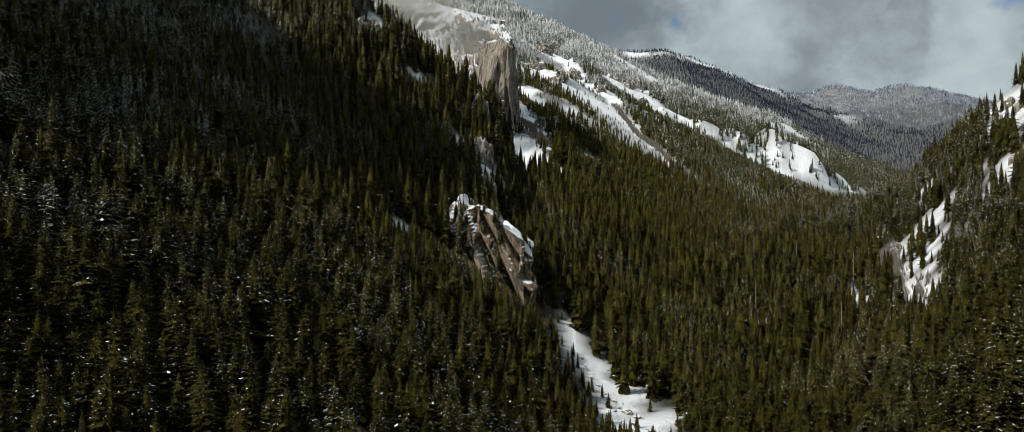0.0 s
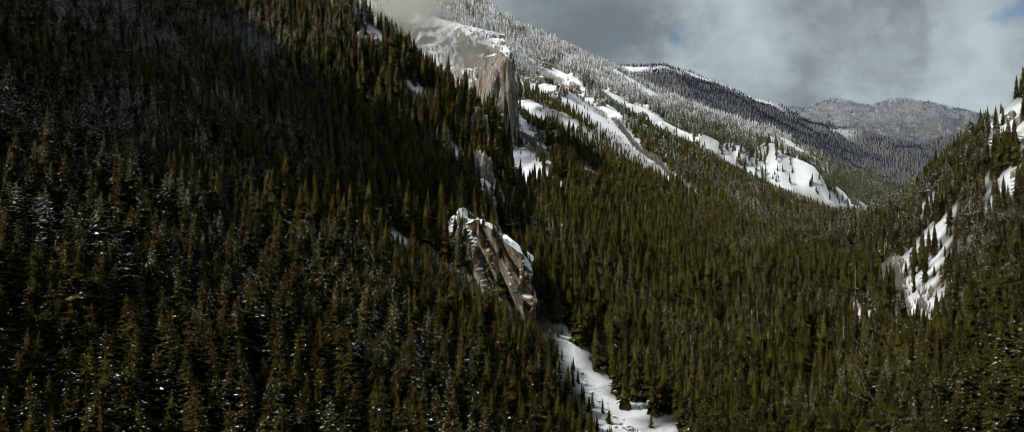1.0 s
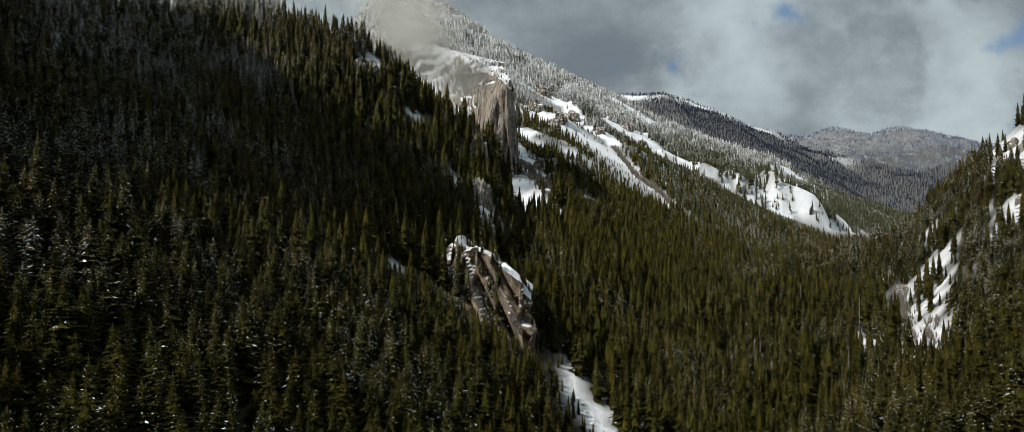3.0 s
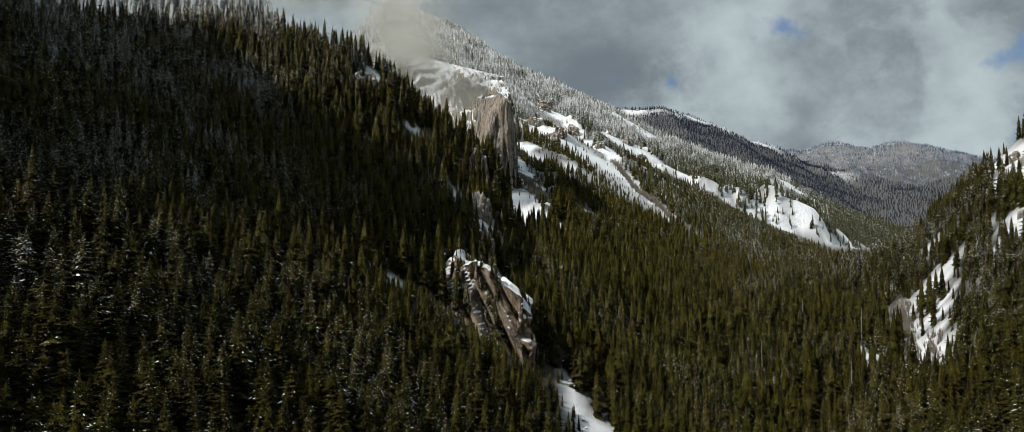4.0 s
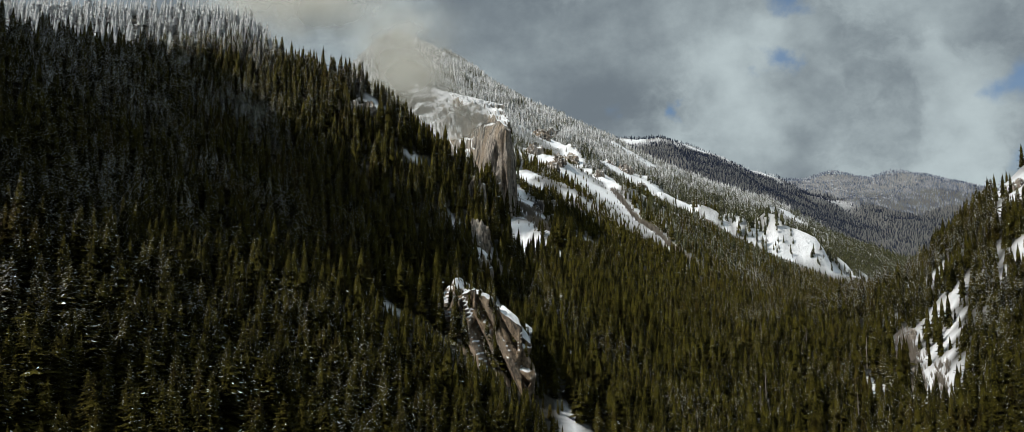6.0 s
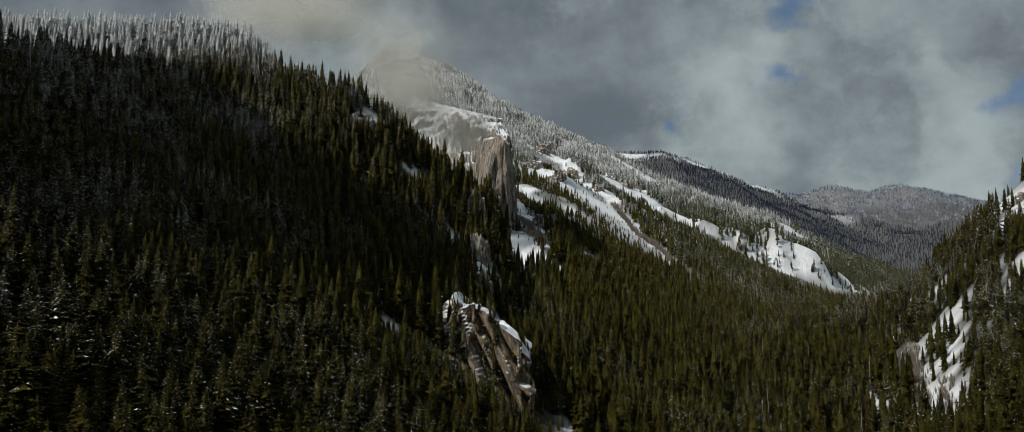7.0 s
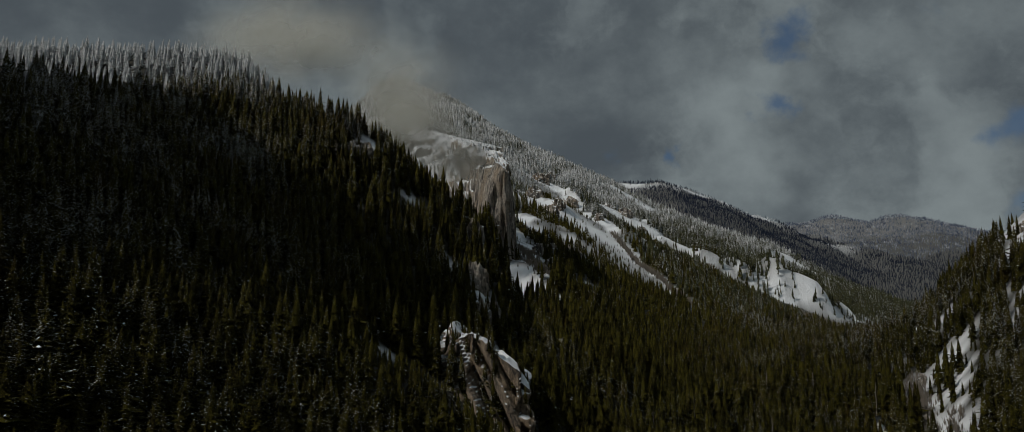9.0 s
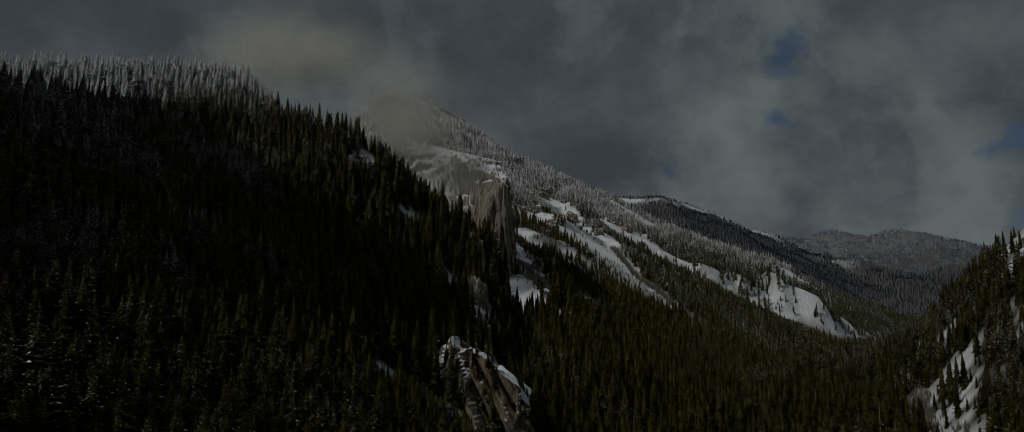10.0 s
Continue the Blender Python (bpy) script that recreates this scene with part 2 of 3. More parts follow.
def land(x, y):
    """The height of the ground, in metres over the datum."""
    x, y = np.asarray(x, float), np.asarray(y, float)
    floor = valley_floor(y) + 0.15 * np.clip(x - 120, 0, 180) * np.clip((950 - y) / 250, 0, 1)
    # the great slope at the valley's head, in two steps, the nearer nose falling off towards the ravine
    great = 91 - 0.45 * (x - 86) + 0.305 * (y - 993)
    near = great - 0.25 * np.maximum(0, 560 - y)
    near = near + (32 * np.exp(-((x - 830) / 150) ** 2) + 34 * np.exp(-((x - 1230) / 120) ** 2)) * np.clip((y - 1900) / 600, 0, 1)
    near = near + 45 * np.clip((80 - x) / 250, 0, 1) * np.clip((y - 1500) / 700, 0, 1)
    near = smin(near, great - 0.8 * (y - 2760), 60)
    near = smin(near, great + 45 + 1.5 * (x + 60 + 0.115 * y), 40)
    far = great + 15 + np.interp(x, (300, 950, 1220, 1365, 1483, 1600, 1900), (5, 60, 58, 64, 64, 73, 50)) - 130 * np.clip((3900 - y) / 1100, 0, 1)
    far = smin(far - 0.5 * np.maximum(0, 700 - x), far - 1.0 * (y - 4000), 60)
    h = smax(smax(floor, near, 20), far, 25)
    # the wooded spur that ends in a rocky nose
    u, v = np.maximum(x, -600) / 100, np.clip(y, 0, 720) / 100
    spur = -95.3 - 60.4 * u - 16.3 * v - 3.2 * u * u - 2.15 * u * v + 5.9 * v * v
    spur = spur + 16 * np.exp(-((x + 110) / 50) ** 2) * np.clip((y - 560) / 80, 0, 1) - 11 * np.exp(-((x + 240) / 60) ** 2) * np.clip((y - 480) / 80, 0, 1)
    spur = smin(spur, 122 - 3.0 * (x + 18) + 0.1 * (y - 650), 10)
    beyond = -0.252 * (x + 210) + 0.968 * (y - 655)
    aside = -0.886 * (x + 284) + 0.464 * (y - 510)
    spur = smin(smin(spur, spur - 1.3 * beyond, 8), spur - 1.0 * aside, 8)
    # the snowy hilltop behind it
    top = smin(186 + 0.9 * (y - 660) - 0.05 * (x + 230), 251 + 0.02 * (x + 230), 20)
    top = smin(top, 246 - 1.7 * (x + 218), 30)
    top = smin(top, 288 - 0.8 * (y - 760), 20)
    h = smax(smax(h, spur, 14), top - 2, 8)
    # an added massif beside the spur, out of view, shaped to cast its shade
    wall = np.interp(y, (-1200, -400, -20, 60, 120, 190, 218, 242, 264, 295, 330, 350, 420, 560, 900), (330, 470, 462, 410, 388, 399, 420, 480, 570, 634, 615, 560, 545, 410, 100))
    wall = wall - 1.6 * np.maximum(0, x + 560) - 0.5 * np.maximum(0, -560 - x)
    h = smax(h, wall, 30)
    # the ravine under the cliff
    h = h - 26 * np.exp(-((x - 6) / 12) ** 2) * np.clip((y - 500) / 90, 0, 1) * np.clip((812 - y) / 50, 0, 1)
    # the steep slope across the valley
    foot = 95 + np.where(y > 257, 0.37, 0.1) * (y - 257)
    steep = valley_floor(y) + 1.0 * (x - foot)
    steep = smin(steep, steep - 1.5 * (y - 690), 14)
    steep = smin(steep, 330 + 0.2 * (x - 500), 60)
    h = smax(h, steep, 16)
    # the round hills that close the valley
    crest = np.interp(x, (900, 1395, 1600, 1800, 2000, 2110, 2380, 2640, 4500), (520, 632, 662, 645, 668, 655, 595, 555, 600))
    hills = smin(crest - 0.42 * (4400 - y), crest - 0.5 * (y - 4400), 30)
    h = smax(h, hills, 30)
    for bank in BANKS:
        wide, high = bank[4:]
        ends, d = bank_side(x, y, bank)
        h = h + high * ends * eased(d / wide) * (1 - eased((d - wide) / (5 * high + 60)))
    rough = np.clip(np.hypot(x, y) / 900, 0.25, 3)
    h = h + 5.0 * rough * fractal(x, y, 150, 3, 4)
    return np.clip(h, -400, 1050) + 140


# Clearings: (x, y, x, y, half width), open snow without trees
CLEARINGS = [
    (4, 800, 34, 738, 9), (8, 1130, 30, 1092, 13), (12, 1010, 26, 880, 7),
    (30, 470, 33, 448, 3.5), (33, 448, 40, 432, 7), (40, 432, 50, 416, 8), (50, 414, 62, 404, 7), (56, 396, 60, 362, 9), (48, 404, 44, 384, 5), (66, 400, 72, 388, 2.5),
    (290, 650, 272, 630, 5), (262, 622, 255, 608, 4.5), (246, 588, 237, 552, 4), (209, 536, 194, 480, 3.2), (262, 535, 232, 482, 2.6), (228, 474, 210, 442, 2),
    (365, 655, 350, 612, 4), (330, 560, 314, 536, 3.5), (306, 526, 290, 510, 3.5), (345, 596, 336, 575, 3),
    (145, 520, 142, 498, 3), (190, 570, 186, 552, 3), (127, 560, 125, 550, 2), (-60, 452, -46, 462, 3.5), (-84, 446, -68, 456, 3.5), (-76, 470, -64, 480, 3), (-120, 658, -104, 664, 9), (-70, 640, -60, 655, 5),
    (900, 3890, 1120, 3960, 6), (1120, 3960, 1300, 3930, 6),
]
CRAG_FEET = [(-45, 858, 4, 858, 24), (-20, 482, 8, 482, 9), (-38, 608, -2, 602, 8)]
# strips of bare brush along the streams
BRUSH = [
    (156, 1330, 206, 1010, 4), (340, 1526, 470, 1440, 9), (470, 1440, 560, 1480, 7), (240, 560, 206, 461, 5), (22, 830, 30, 790, 9),
    (236, 540, 222, 500, 4), (222, 470, 205, 440, 4), (14, 900, 24, 850, 8),
]


def within(x, y, strips):
    """0 in the forest to 1 in a clearing."""
    inside = np.zeros(np.shape(x))
    for ax, ay, bx, by, half in strips:
        dx, dy = bx - ax, by - ay
        f = np.clip(((x - ax) * dx + (y - ay) * dy) / max(dx * dx + dy * dy, 1e-6), 0, 1)
        d = np.hypot(x - ax - f * dx, y - ay - f * dy)
        d = d * (1 + 0.55 * fractal(x, y, half * 1.3 + 5, 31, 4))
        d = d * (1 + 0.4 * fractal(x, y, half * 0.45 + 4, 37, 2))
        inside = np.maximum(inside, np.clip((half * 1.15 - d) / (half * 0.3), 0, 1))
    # clumps of trees stand as islands in the wide slides
    clump = np.clip(3.0 * (fractal(x, y, 30, 57, 3) - 0.3), 0, 1) * (np.asarray(y) > 700)
    clump = np.maximum(clump, np.clip(3.0 * (fractal(x, y, 15, 58, 3) - np.where(np.asarray(x) > 150, 0.02, 0.2)), 0, 1) * (np.asarray(y) < 720))
    return inside * (1 - clump)


def on_banks(x, y):
    """1 on the open snow of the banks, with ragged edges."""
    inside = np.zeros(np.shape(x))
    for bank in BANKS:
        ends, d = bank_side(x, y, bank)
        d = d + 7 * fractal(x, y, 34, 71, 3)
        inside = np.maximum(inside, np.clip((ends - 0.4) * 4, 0, 1) * np.clip((d + 8) / 5, 0, 1) * np.clip((bank[4] * 1.15 - d) / 6, 0, 1))
    return inside * (1 - np.clip(4.0 * (fractal(x, y, 20, 57, 3) - 0.08 - 0.3 * np.exp(-((x - 530) / 60) ** 2) - 0.02), 0, 1))


def thinning(x, y):
    """0 in the closed forest to 1 in the ragged strips that slides keep open down the great slope and the crags."""
    along, across = 0.83 * x - 0.56 * y, 0.56 * x + 0.83 * y
    strips = fractal(along * 0.28, across, 60, 91, 4)
    high = np.clip((y - 840) / 200, 0, 1) * np.clip((x + 130) / 40, 0, 1) * np.clip((land(x, y) - 190) / 120, 0, 1) * np.clip((3000 - y) / 200, 0, 1)
    crest = np.clip((y - 3600) / 300, 0, 1) * np.clip((4060 - y) / 60, 0, 1) * np.clip((1560 - x) / 60, 0, 1) * np.clip((land(x, y) - land(x, 0 * y + 3960) + 75) / 40, 0, 1) * 0.8
    crags = np.clip((x - 0.525 * y) / (0.03 * y), 0, 1) * np.clip((y - 420) / 60, 0, 1) * np.clip((720 - y) / 60, 0, 1) * 1.2
    gully = 0.8 * np.clip(1 - np.abs(x - 0.475 * y) / (0.05 * y), 0, 1) * np.clip((y - 380) / 60, 0, 1) * np.clip((660 - y) / 60, 0, 1)
    steep = np.maximum(crags, gully) * (0.2 + 1.8 * fractal(x, y, 26, 95, 3))
    nose = np.clip((x + 30) / 12, 0, 1) * np.clip((8 - x) / 10, 0, 1) * np.clip((y - 490) / 30, 0, 1) * np.clip((660 - y) / 40, 0, 1)
    steep = np.maximum(steep, nose * (0.45 + 0.9 * fractal(x, y, 24, 99, 3)))
    return np.clip(np.maximum(np.maximum(high, crest) * (0.2 + 1.5 * strips), steep), 0, 0.95)


def openness(x, y):
    return np.maximum(within(x, y, CLEARINGS + CRAG_FEET + BRUSH), on_banks(x, y))


def edge_height(x, y, tall, rise):
    """Young trees stand below the slides: the nearer uphill the open snow, the lower."""
    for gap in range(8, 64, 8):
        tall = np.where(within(x, y + gap, CLEARINGS + CRAG_FEET[:1] + BRUSH) > 0.5, np.minimum(tall, 4 + rise * gap), tall)
        if gap < 44:
            chute = within(x + gap, y + 0.5 * gap, CLEARINGS[3:10])
            tall = np.where(chute > 0.5, np.minimum(tall, 4 + 0.6 * gap), tall)
    # under the rock outcrop too
    tall = np.where((x > -50) & (x < 22) & (y > 390) & (y < 462), np.minimum(tall, 8 + 0.45 * (455 - y)), tall)
    for bank in BANKS:
        ends, d = bank_side(x, y, bank)
        tall = np.where((ends > 0.4) & (d < 0) & (d > -150), np.minimum(tall, 4 - 0.1 * d), tall)
    return tall


def mesh_from(name, verts, tris, mats=None, slots=()):
    """A mesh from arrays of places and triangles."""
    me = bpy.data.meshes.new(name)
    verts, tris = np.asarray(verts, np.float32), np.asarray(tris, np.int32)
    me.vertices.add(len(verts))
    me.vertices.foreach_set("co", verts.ravel())
    me.loops.add(tris.size)
    me.loops.foreach_set("vertex_index", tris.ravel())
    me.polygons.add(len(tris))
    me.polygons.foreach_set("loop_start", np.arange(0, tris.size, 3, dtype=np.int32))
    for s in slots:
        me.materials.append(s)
    if mats is not None:
        me.polygons.foreach_set("material_index", np.asarray(mats, np.int32))
    me.update(calc_edges=True)
    return me


def spread(low, high, middle, count, tight):
    """Grid lines from low to high, closest about the middle."""
    a, b = np.arcsinh((low - middle) / tight), np.arcsinh((high - middle) / tight)
    return middle + tight * np.sinh(np.linspace(a, b, count))


def ground():
    xs, ys = spread(-6000, 7000, 60, 280, 400), spread(-5000, 9000, 480, 340, 400)
    gx, gy = np.meshgrid(xs, ys)
    verts = np.stack([gx, gy, land(gx, gy)], -1).reshape(-1, 3)
    n, m = len(ys), len(xs)
    a = (np.arange(n - 1)[:, None] * m + np.arange(m - 1)).ravel()
    tris = np.concatenate([np.stack([a, a + 1, a + m + 1], -1), np.stack([a, a + m + 1, a + m], -1)])
    me = mesh_from("ground", verts, tris, slots=[GROUND])
    me.polygons.foreach_set("use_smooth", np.ones(len(tris), bool))
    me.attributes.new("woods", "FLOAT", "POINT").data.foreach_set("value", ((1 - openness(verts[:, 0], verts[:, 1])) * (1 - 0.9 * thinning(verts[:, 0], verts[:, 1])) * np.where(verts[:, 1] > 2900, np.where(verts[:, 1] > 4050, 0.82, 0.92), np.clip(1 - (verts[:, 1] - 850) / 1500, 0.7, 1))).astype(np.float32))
    tagged(new("ground", me), "snow-covered mountain valley floor and slopes with bare rock where steep", "ground", kind="structure")


ground()


# ---------------------------------------------------------------- trees
def kite(root, way, length, width, droop, fold):
    """A drooping branch of two triangles: places, with the ridge from root to tip."""
    c, s = math.cos(way), math.sin(way)
    tip = (root[0] + c * length, root[1] + s * length, root[2] - droop * length)
    mx, my, mz = (root[i] * 0.45 + tip[i] * 0.55 for i in range(3))
    a = (mx - s * width, my + c * width, mz - fold)
    b = (mx + s * width, my - c * width, mz - fold)
    return [root, a, tip, b], [(0, 2, 1), (0, 3, 2)]


def conifer(seed, tiers, boughs, sprays=0, snowy=0.05, girth=0.235):
    """A fir one metre high of separate drooping boughs round a dark core: arrays of places, triangles and slots (0 needles, 1 snow, 2 bark).
    sprays: side twigs on each bough; snowy: the share of boughs with a pad of snow."""
    r = random.Random(seed)
    verts, tris, mats = [], [], []

    def put(vs, fs, m):
        n = len(verts)
        verts.extend(vs)
        tris.extend(tuple(n + i for i in f) for f in fs)
        mats.extend([m] * len(fs))
    put([(math.cos(i * 2.094) * 0.011, math.sin(i * 2.094) * 0.011, -0.06) for i in range(3)] + [(0, 0, 0.97)], [(0, 1, 3), (1, 2, 3), (2, 0, 3)], 2)
    for low, high, rad in ((0.05, 0.4, 0.58), (0.22, 0.6, 0.56), (0.42, 0.8, 0.52), (0.62, 1.0, 0.48)):
        turn = r.uniform(0, 6.283)
        rad = girth * rad * (1.02 - low) ** 0.7
        put([(math.cos(turn + i * 1.257) * rad, math.sin(turn + i * 1.257) * rad, low) for i in range(5)] + [(0, 0, high)], [(i, (i + 1) % 5, 5) for i in range(5)], 0)
    lean = [r.uniform(0.72, 1.2) for _ in range(8)]
    for t in range(tiers):
        f = (t + r.uniform(-0.4, 0.4)) / tiers
        z = 0.06 + 0.9 * max(0, f) ** 0.92
        reach = girth * min(1.0, 0.5 + 3 * z) * (1.0 - z) ** 0.8 * r.uniform(0.8, 1.12) + 0.006
        count = max(3, round(boughs * (1.0 - 0.45 * z)))
        start = r.uniform(0, 6.283)
        for i in range(count):
            way = start + (i + r.uniform(-0.3, 0.3)) * 6.283 / count
            length = reach * lean[int(way / 0.7854) % 8] * r.uniform(0.72, 1.15)
            droop = r.uniform(0.1, 0.55) - 0.5 * max(0, z - 0.6)
            c, d = math.cos(way), math.sin(way)
            root = (c * length * 0.08, d * length * 0.08, z + 0.012 + r.uniform(-0.3, 0.3) / tiers)
            wide = length * r.uniform(0.2, 0.34)
            bv, bf = kite(root, way, length, wide, droop, length * 0.12)
            put(bv, bf, 0)
            for _ in range(sprays):
                g = r.uniform(0.35, 0.8)
                at = (root[0] + c * length * g, root[1] + d * length * g, root[2] - droop * length * g + 0.002)
                q = length * r.uniform(0.25, 0.5)
                tv, tf = kite(at, way + r.choice((-1, 1)) * r.uniform(0.5, 1.2), q, q * r.uniform(0.16, 0.26), r.uniform(0.1, 0.8), q * 0.15)
                put(tv, tf, 0)
            if r.random() < snowy:
                g = r.uniform(0.3, 0.7)
                at = (root[0] + c * length * g, root[1] + d * length * g, root[2] - droop * length * g + 0.006)
                q = length * r.uniform(0.18, 0.42)
                tv, tf = kite(at, way + r.uniform(-0.8, 0.8), q, q * r.uniform(0.14, 0.28), droop, q * 0.1)
                put(tv, tf, 1)
    return np.array(verts, np.float32), np.array(tris, np.int32), np.array(mats, np.int32)


def spike(seed, sides, steps, snowy):
    """A far fir one metre high: stacked ragged cones."""
    r = random.Random(seed)
    verts, tris, mats = [], [], []
    for s in range(steps):
        low, high = 0.06 + 0.8 * s / steps, 0.06 + 0.94 * (s + 1.25) / steps
        rad = 0.165 * (1 - s / steps) ** 0.8
        n = len(verts)
        start = r.uniform(0, 6)
        for i in range(sides):
            a = start + i * 6.283 / sides
            q = rad * r.uniform(0.65, 1.25)
            verts.append((math.cos(a) * q, math.sin(a) * q, low + r.uniform(-0.05, 0.05)))
        verts.append((0, 0, min(1, high)))
        for i in range(sides):
            tris.append((n + i, n + (i + 1) % sides, n + sides))
            mats.append(1 if r.random() < snowy else 0)
    return np.array(verts, np.float32), np.array(tris, np.int32), np.array(mats, np.int32)


def scatter(x0, x1, y0, y1, cell, seed, share=1.0):
    """Jittered places in the wedge of the valley that lies open to view."""
    rng = np.random.default_rng(seed)
    gx, gy = np.meshgrid(np.arange(x0, x1, cell), np.arange(y0, y1, cell))
    gx, gy = gx.ravel(), gy.ravel()
    gx = gx + rng.uniform(-0.48, 0.48, gx.shape) * cell
    gy = gy + rng.uniform(-0.48, 0.48, gy.shape) * cell
    keep = rng.random(gx.shape) < share
    keep &= openness(gx, gy) < rng.uniform(0.05, 1.05, gx.shape)
    keep &= thinning(gx, gy) < rng.uniform(0.0, 1.0, gx.shape)
    return gx[keep], gy[keep], rng


def plant(name, kinds, x, y, heights, rng, slots, label, foot=None):
    """One joined stand of trees from a few kinds of fir, on the land or at the heights of foot."""
    z = (land(x, y) if foot is None else foot) - 1.2
    turn, lean = rng.uniform(0, 6.283, len(x)), rng.normal(0, 0.02, (len(x), 2))
    wide = rng.uniform(0.85, 1.25, len(x))
    # the snowier kinds stand together
    pick = np.clip((0.42 - 0.25 * np.exp(-((x - 70) / 70) ** 2) + 0.7 * fractal(x, y, 46, 29, 3) + rng.normal(0, 0.16, len(x))) * len(kinds), 0, len(kinds) - 1).astype(int)
    vs, ts, ms, n = [], [], [], 0
    for kind, (v, t, m) in enumerate(kinds):
        here = np.where(pick == kind)[0]
        if not len(here):
            continue
        c, s = np.cos(turn[here])[:, None], np.sin(turn[here])[:, None]
        hh, ww = heights[here][:, None], (heights * wide)[here][:, None]
        px = (v[:, 0] * c - v[:, 1] * s) * ww + v[:, 2] * hh * lean[here, :1] + x[here][:, None]
        py = (v[:, 0] * s + v[:, 1] * c) * ww + v[:, 2] * hh * lean[here, 1:] + y[here][:, None]
        pz = v[:, 2] * hh + z[here][:, None]
        vs.append(np.stack([px, py, pz], -1).reshape(-1, 3))
        ts.append((t[None] + (np.arange(len(here)) * len(v))[:, None, None]).reshape(-1, 3) + n)
        ms.append(np.tile(m, len(here)))
        n += len(here) * len(v)
    me = mesh_from(name, np.concatenate(vs), np.concatenate(ts), np.concatenate(ms), slots)
    return tagged(new(name, me), label, "forest", kind="stuff")


def wedge(x, y, left, right):
    return (x > left * y - 60) & (x < right * y + 60)


def part(name, me, parent, label=""):
    ob = new(name, me)
    ob.parent = parent
    return tagged(ob, label)


def fir_kind(seed):
    """A near fir of full detail, one metre high, as an empty with its parts."""
    verts, tris, mats = conifer(seed, 27, 10, 2, 0.05 + 0.07 * (seed % 6))
    wood = mats == 2
    root = new("fir_tree")
    root.empty_display_size = 0.1
    crown = mesh_from("crown", verts, tris[~wood], mats[~wood], [NEEDLES, SNOW])
    bm = bmesh.new()
    bmesh.ops.create_cone(bm, segments=7, radius1=0.0135, radius2=0.002, depth=1.0, matrix=Matrix.Translation((0, 0, 0.44)))
    for v in bm.verts:
        if v.co.z < 0:
            v.co.xy *= 1.5
    trunk = bpy.data.meshes.new("trunk")
    bm.to_mesh(trunk)
    bm.free()
    trunk.materials.append(BARK)
    part("trunk", trunk, root)
    part("crown", crown, root)
    return tagged(root, "tall dark olive-green fir with drooping branches flecked with snow", "fir tree", "firs on the near slopes")


def near_woods():
    x, y, rng = scatter(-560, 560, 130, 780, 6.5, 11)
    keep = wedge(x, y, -0.6, 0.6)
    x, y = x[keep], y[keep]
    tall = np.clip(rng.normal(21.5, 3.8, len(x)), 7, 30)
    tall = np.where(x > 0.42 * y, edge_height(x, y, tall, 0.65), edge_height(x, y, tall, 0.5))
    tall = np.where((x > 0.45 * y) & (y > 420), tall * 0.85, tall)
    # the three hundred firs across the foot of the near slopes are things of their own
    depth = np.hypot(x, y)
    low = y + 0.75 * np.abs(x) < 205
    few = [spike(300 + n, 5, 5, 0.0) for n in range(4)]
    plant("fir_forest", few, x[low], y[low], tall[low], rng, [NEEDLES, SNOW], "dark firs on the valley floor under the flight path")
    x, y, tall, depth = x[~low], y[~low], tall[~low], depth[~low]
    order = np.argsort(depth)
    first, rest = order[:300], order[300:]
    kinds = [fir_kind(200 + n) for n in range(6)]
    for n, i in enumerate(first):
        h = tall[i]
        m = pose(x[i], y[i], float(land(x[i], y[i])) - 1.0, rng.normal(0, 1.2), rng.normal(0, 1.2), rng.uniform(0, 360)) @ Matrix.Diagonal((h * rng.uniform(0.9, 1.2), h * rng.uniform(0.9, 1.2), h, 1))
        tree = kinds[n] if n < 6 else copy_thing(kinds[n % 6], Matrix())
        tree.matrix_basis = m
    x, y, tall = x[rest], y[rest], tall[rest]
    hoar = (y > 672 + 0.26 * (x + 210)) & (x < -120)
    few = [conifer(60 + s, 10, 6, 0, 0.1) for s in range(4)]
    plant("snowy_fir_forest", few, x[hoar], y[hoar], tall[hoar] * 0.7, rng, [WHITENED, SNOW, BARK], "snow-laden fir forest on the hilltop behind the spur")
    x, y, tall = x[~hoar], y[~hoar], tall[~hoar]
    close, edge = np.hypot(x, y) < 400, np.hypot(x, y) < 320
    few = [conifer(70 + s, 25, 11, 0, 0.03 + 0.06 * s) for s in range(8)]
    plant("fir_forest", few, x[edge], y[edge], tall[edge], rng, [NEEDLES, SNOW, BARK], "dark olive-green firs with snow on their boughs beside the snow chute")
    few = [conifer(s, 19, 9, 0, 0.03 + 0.06 * s) for s in range(8)]
    plant("fir_forest", few, x[close & ~edge], y[close & ~edge], tall[close & ~edge], rng, [NEEDLES, SNOW, BARK], "dense dark olive-green fir forest dusted with snow on the valley sides")
    few = [conifer(40 + s, 10, 6, 0, 0.03 + 0.045 * s, 0.24) for s in range(8)]
    plant("fir_forest", few, x[~close], y[~close], tall[~close], rng, [NEEDLES, SNOW, BARK], "dense dark green fir forest with snow flecks on the spur and valley nose")


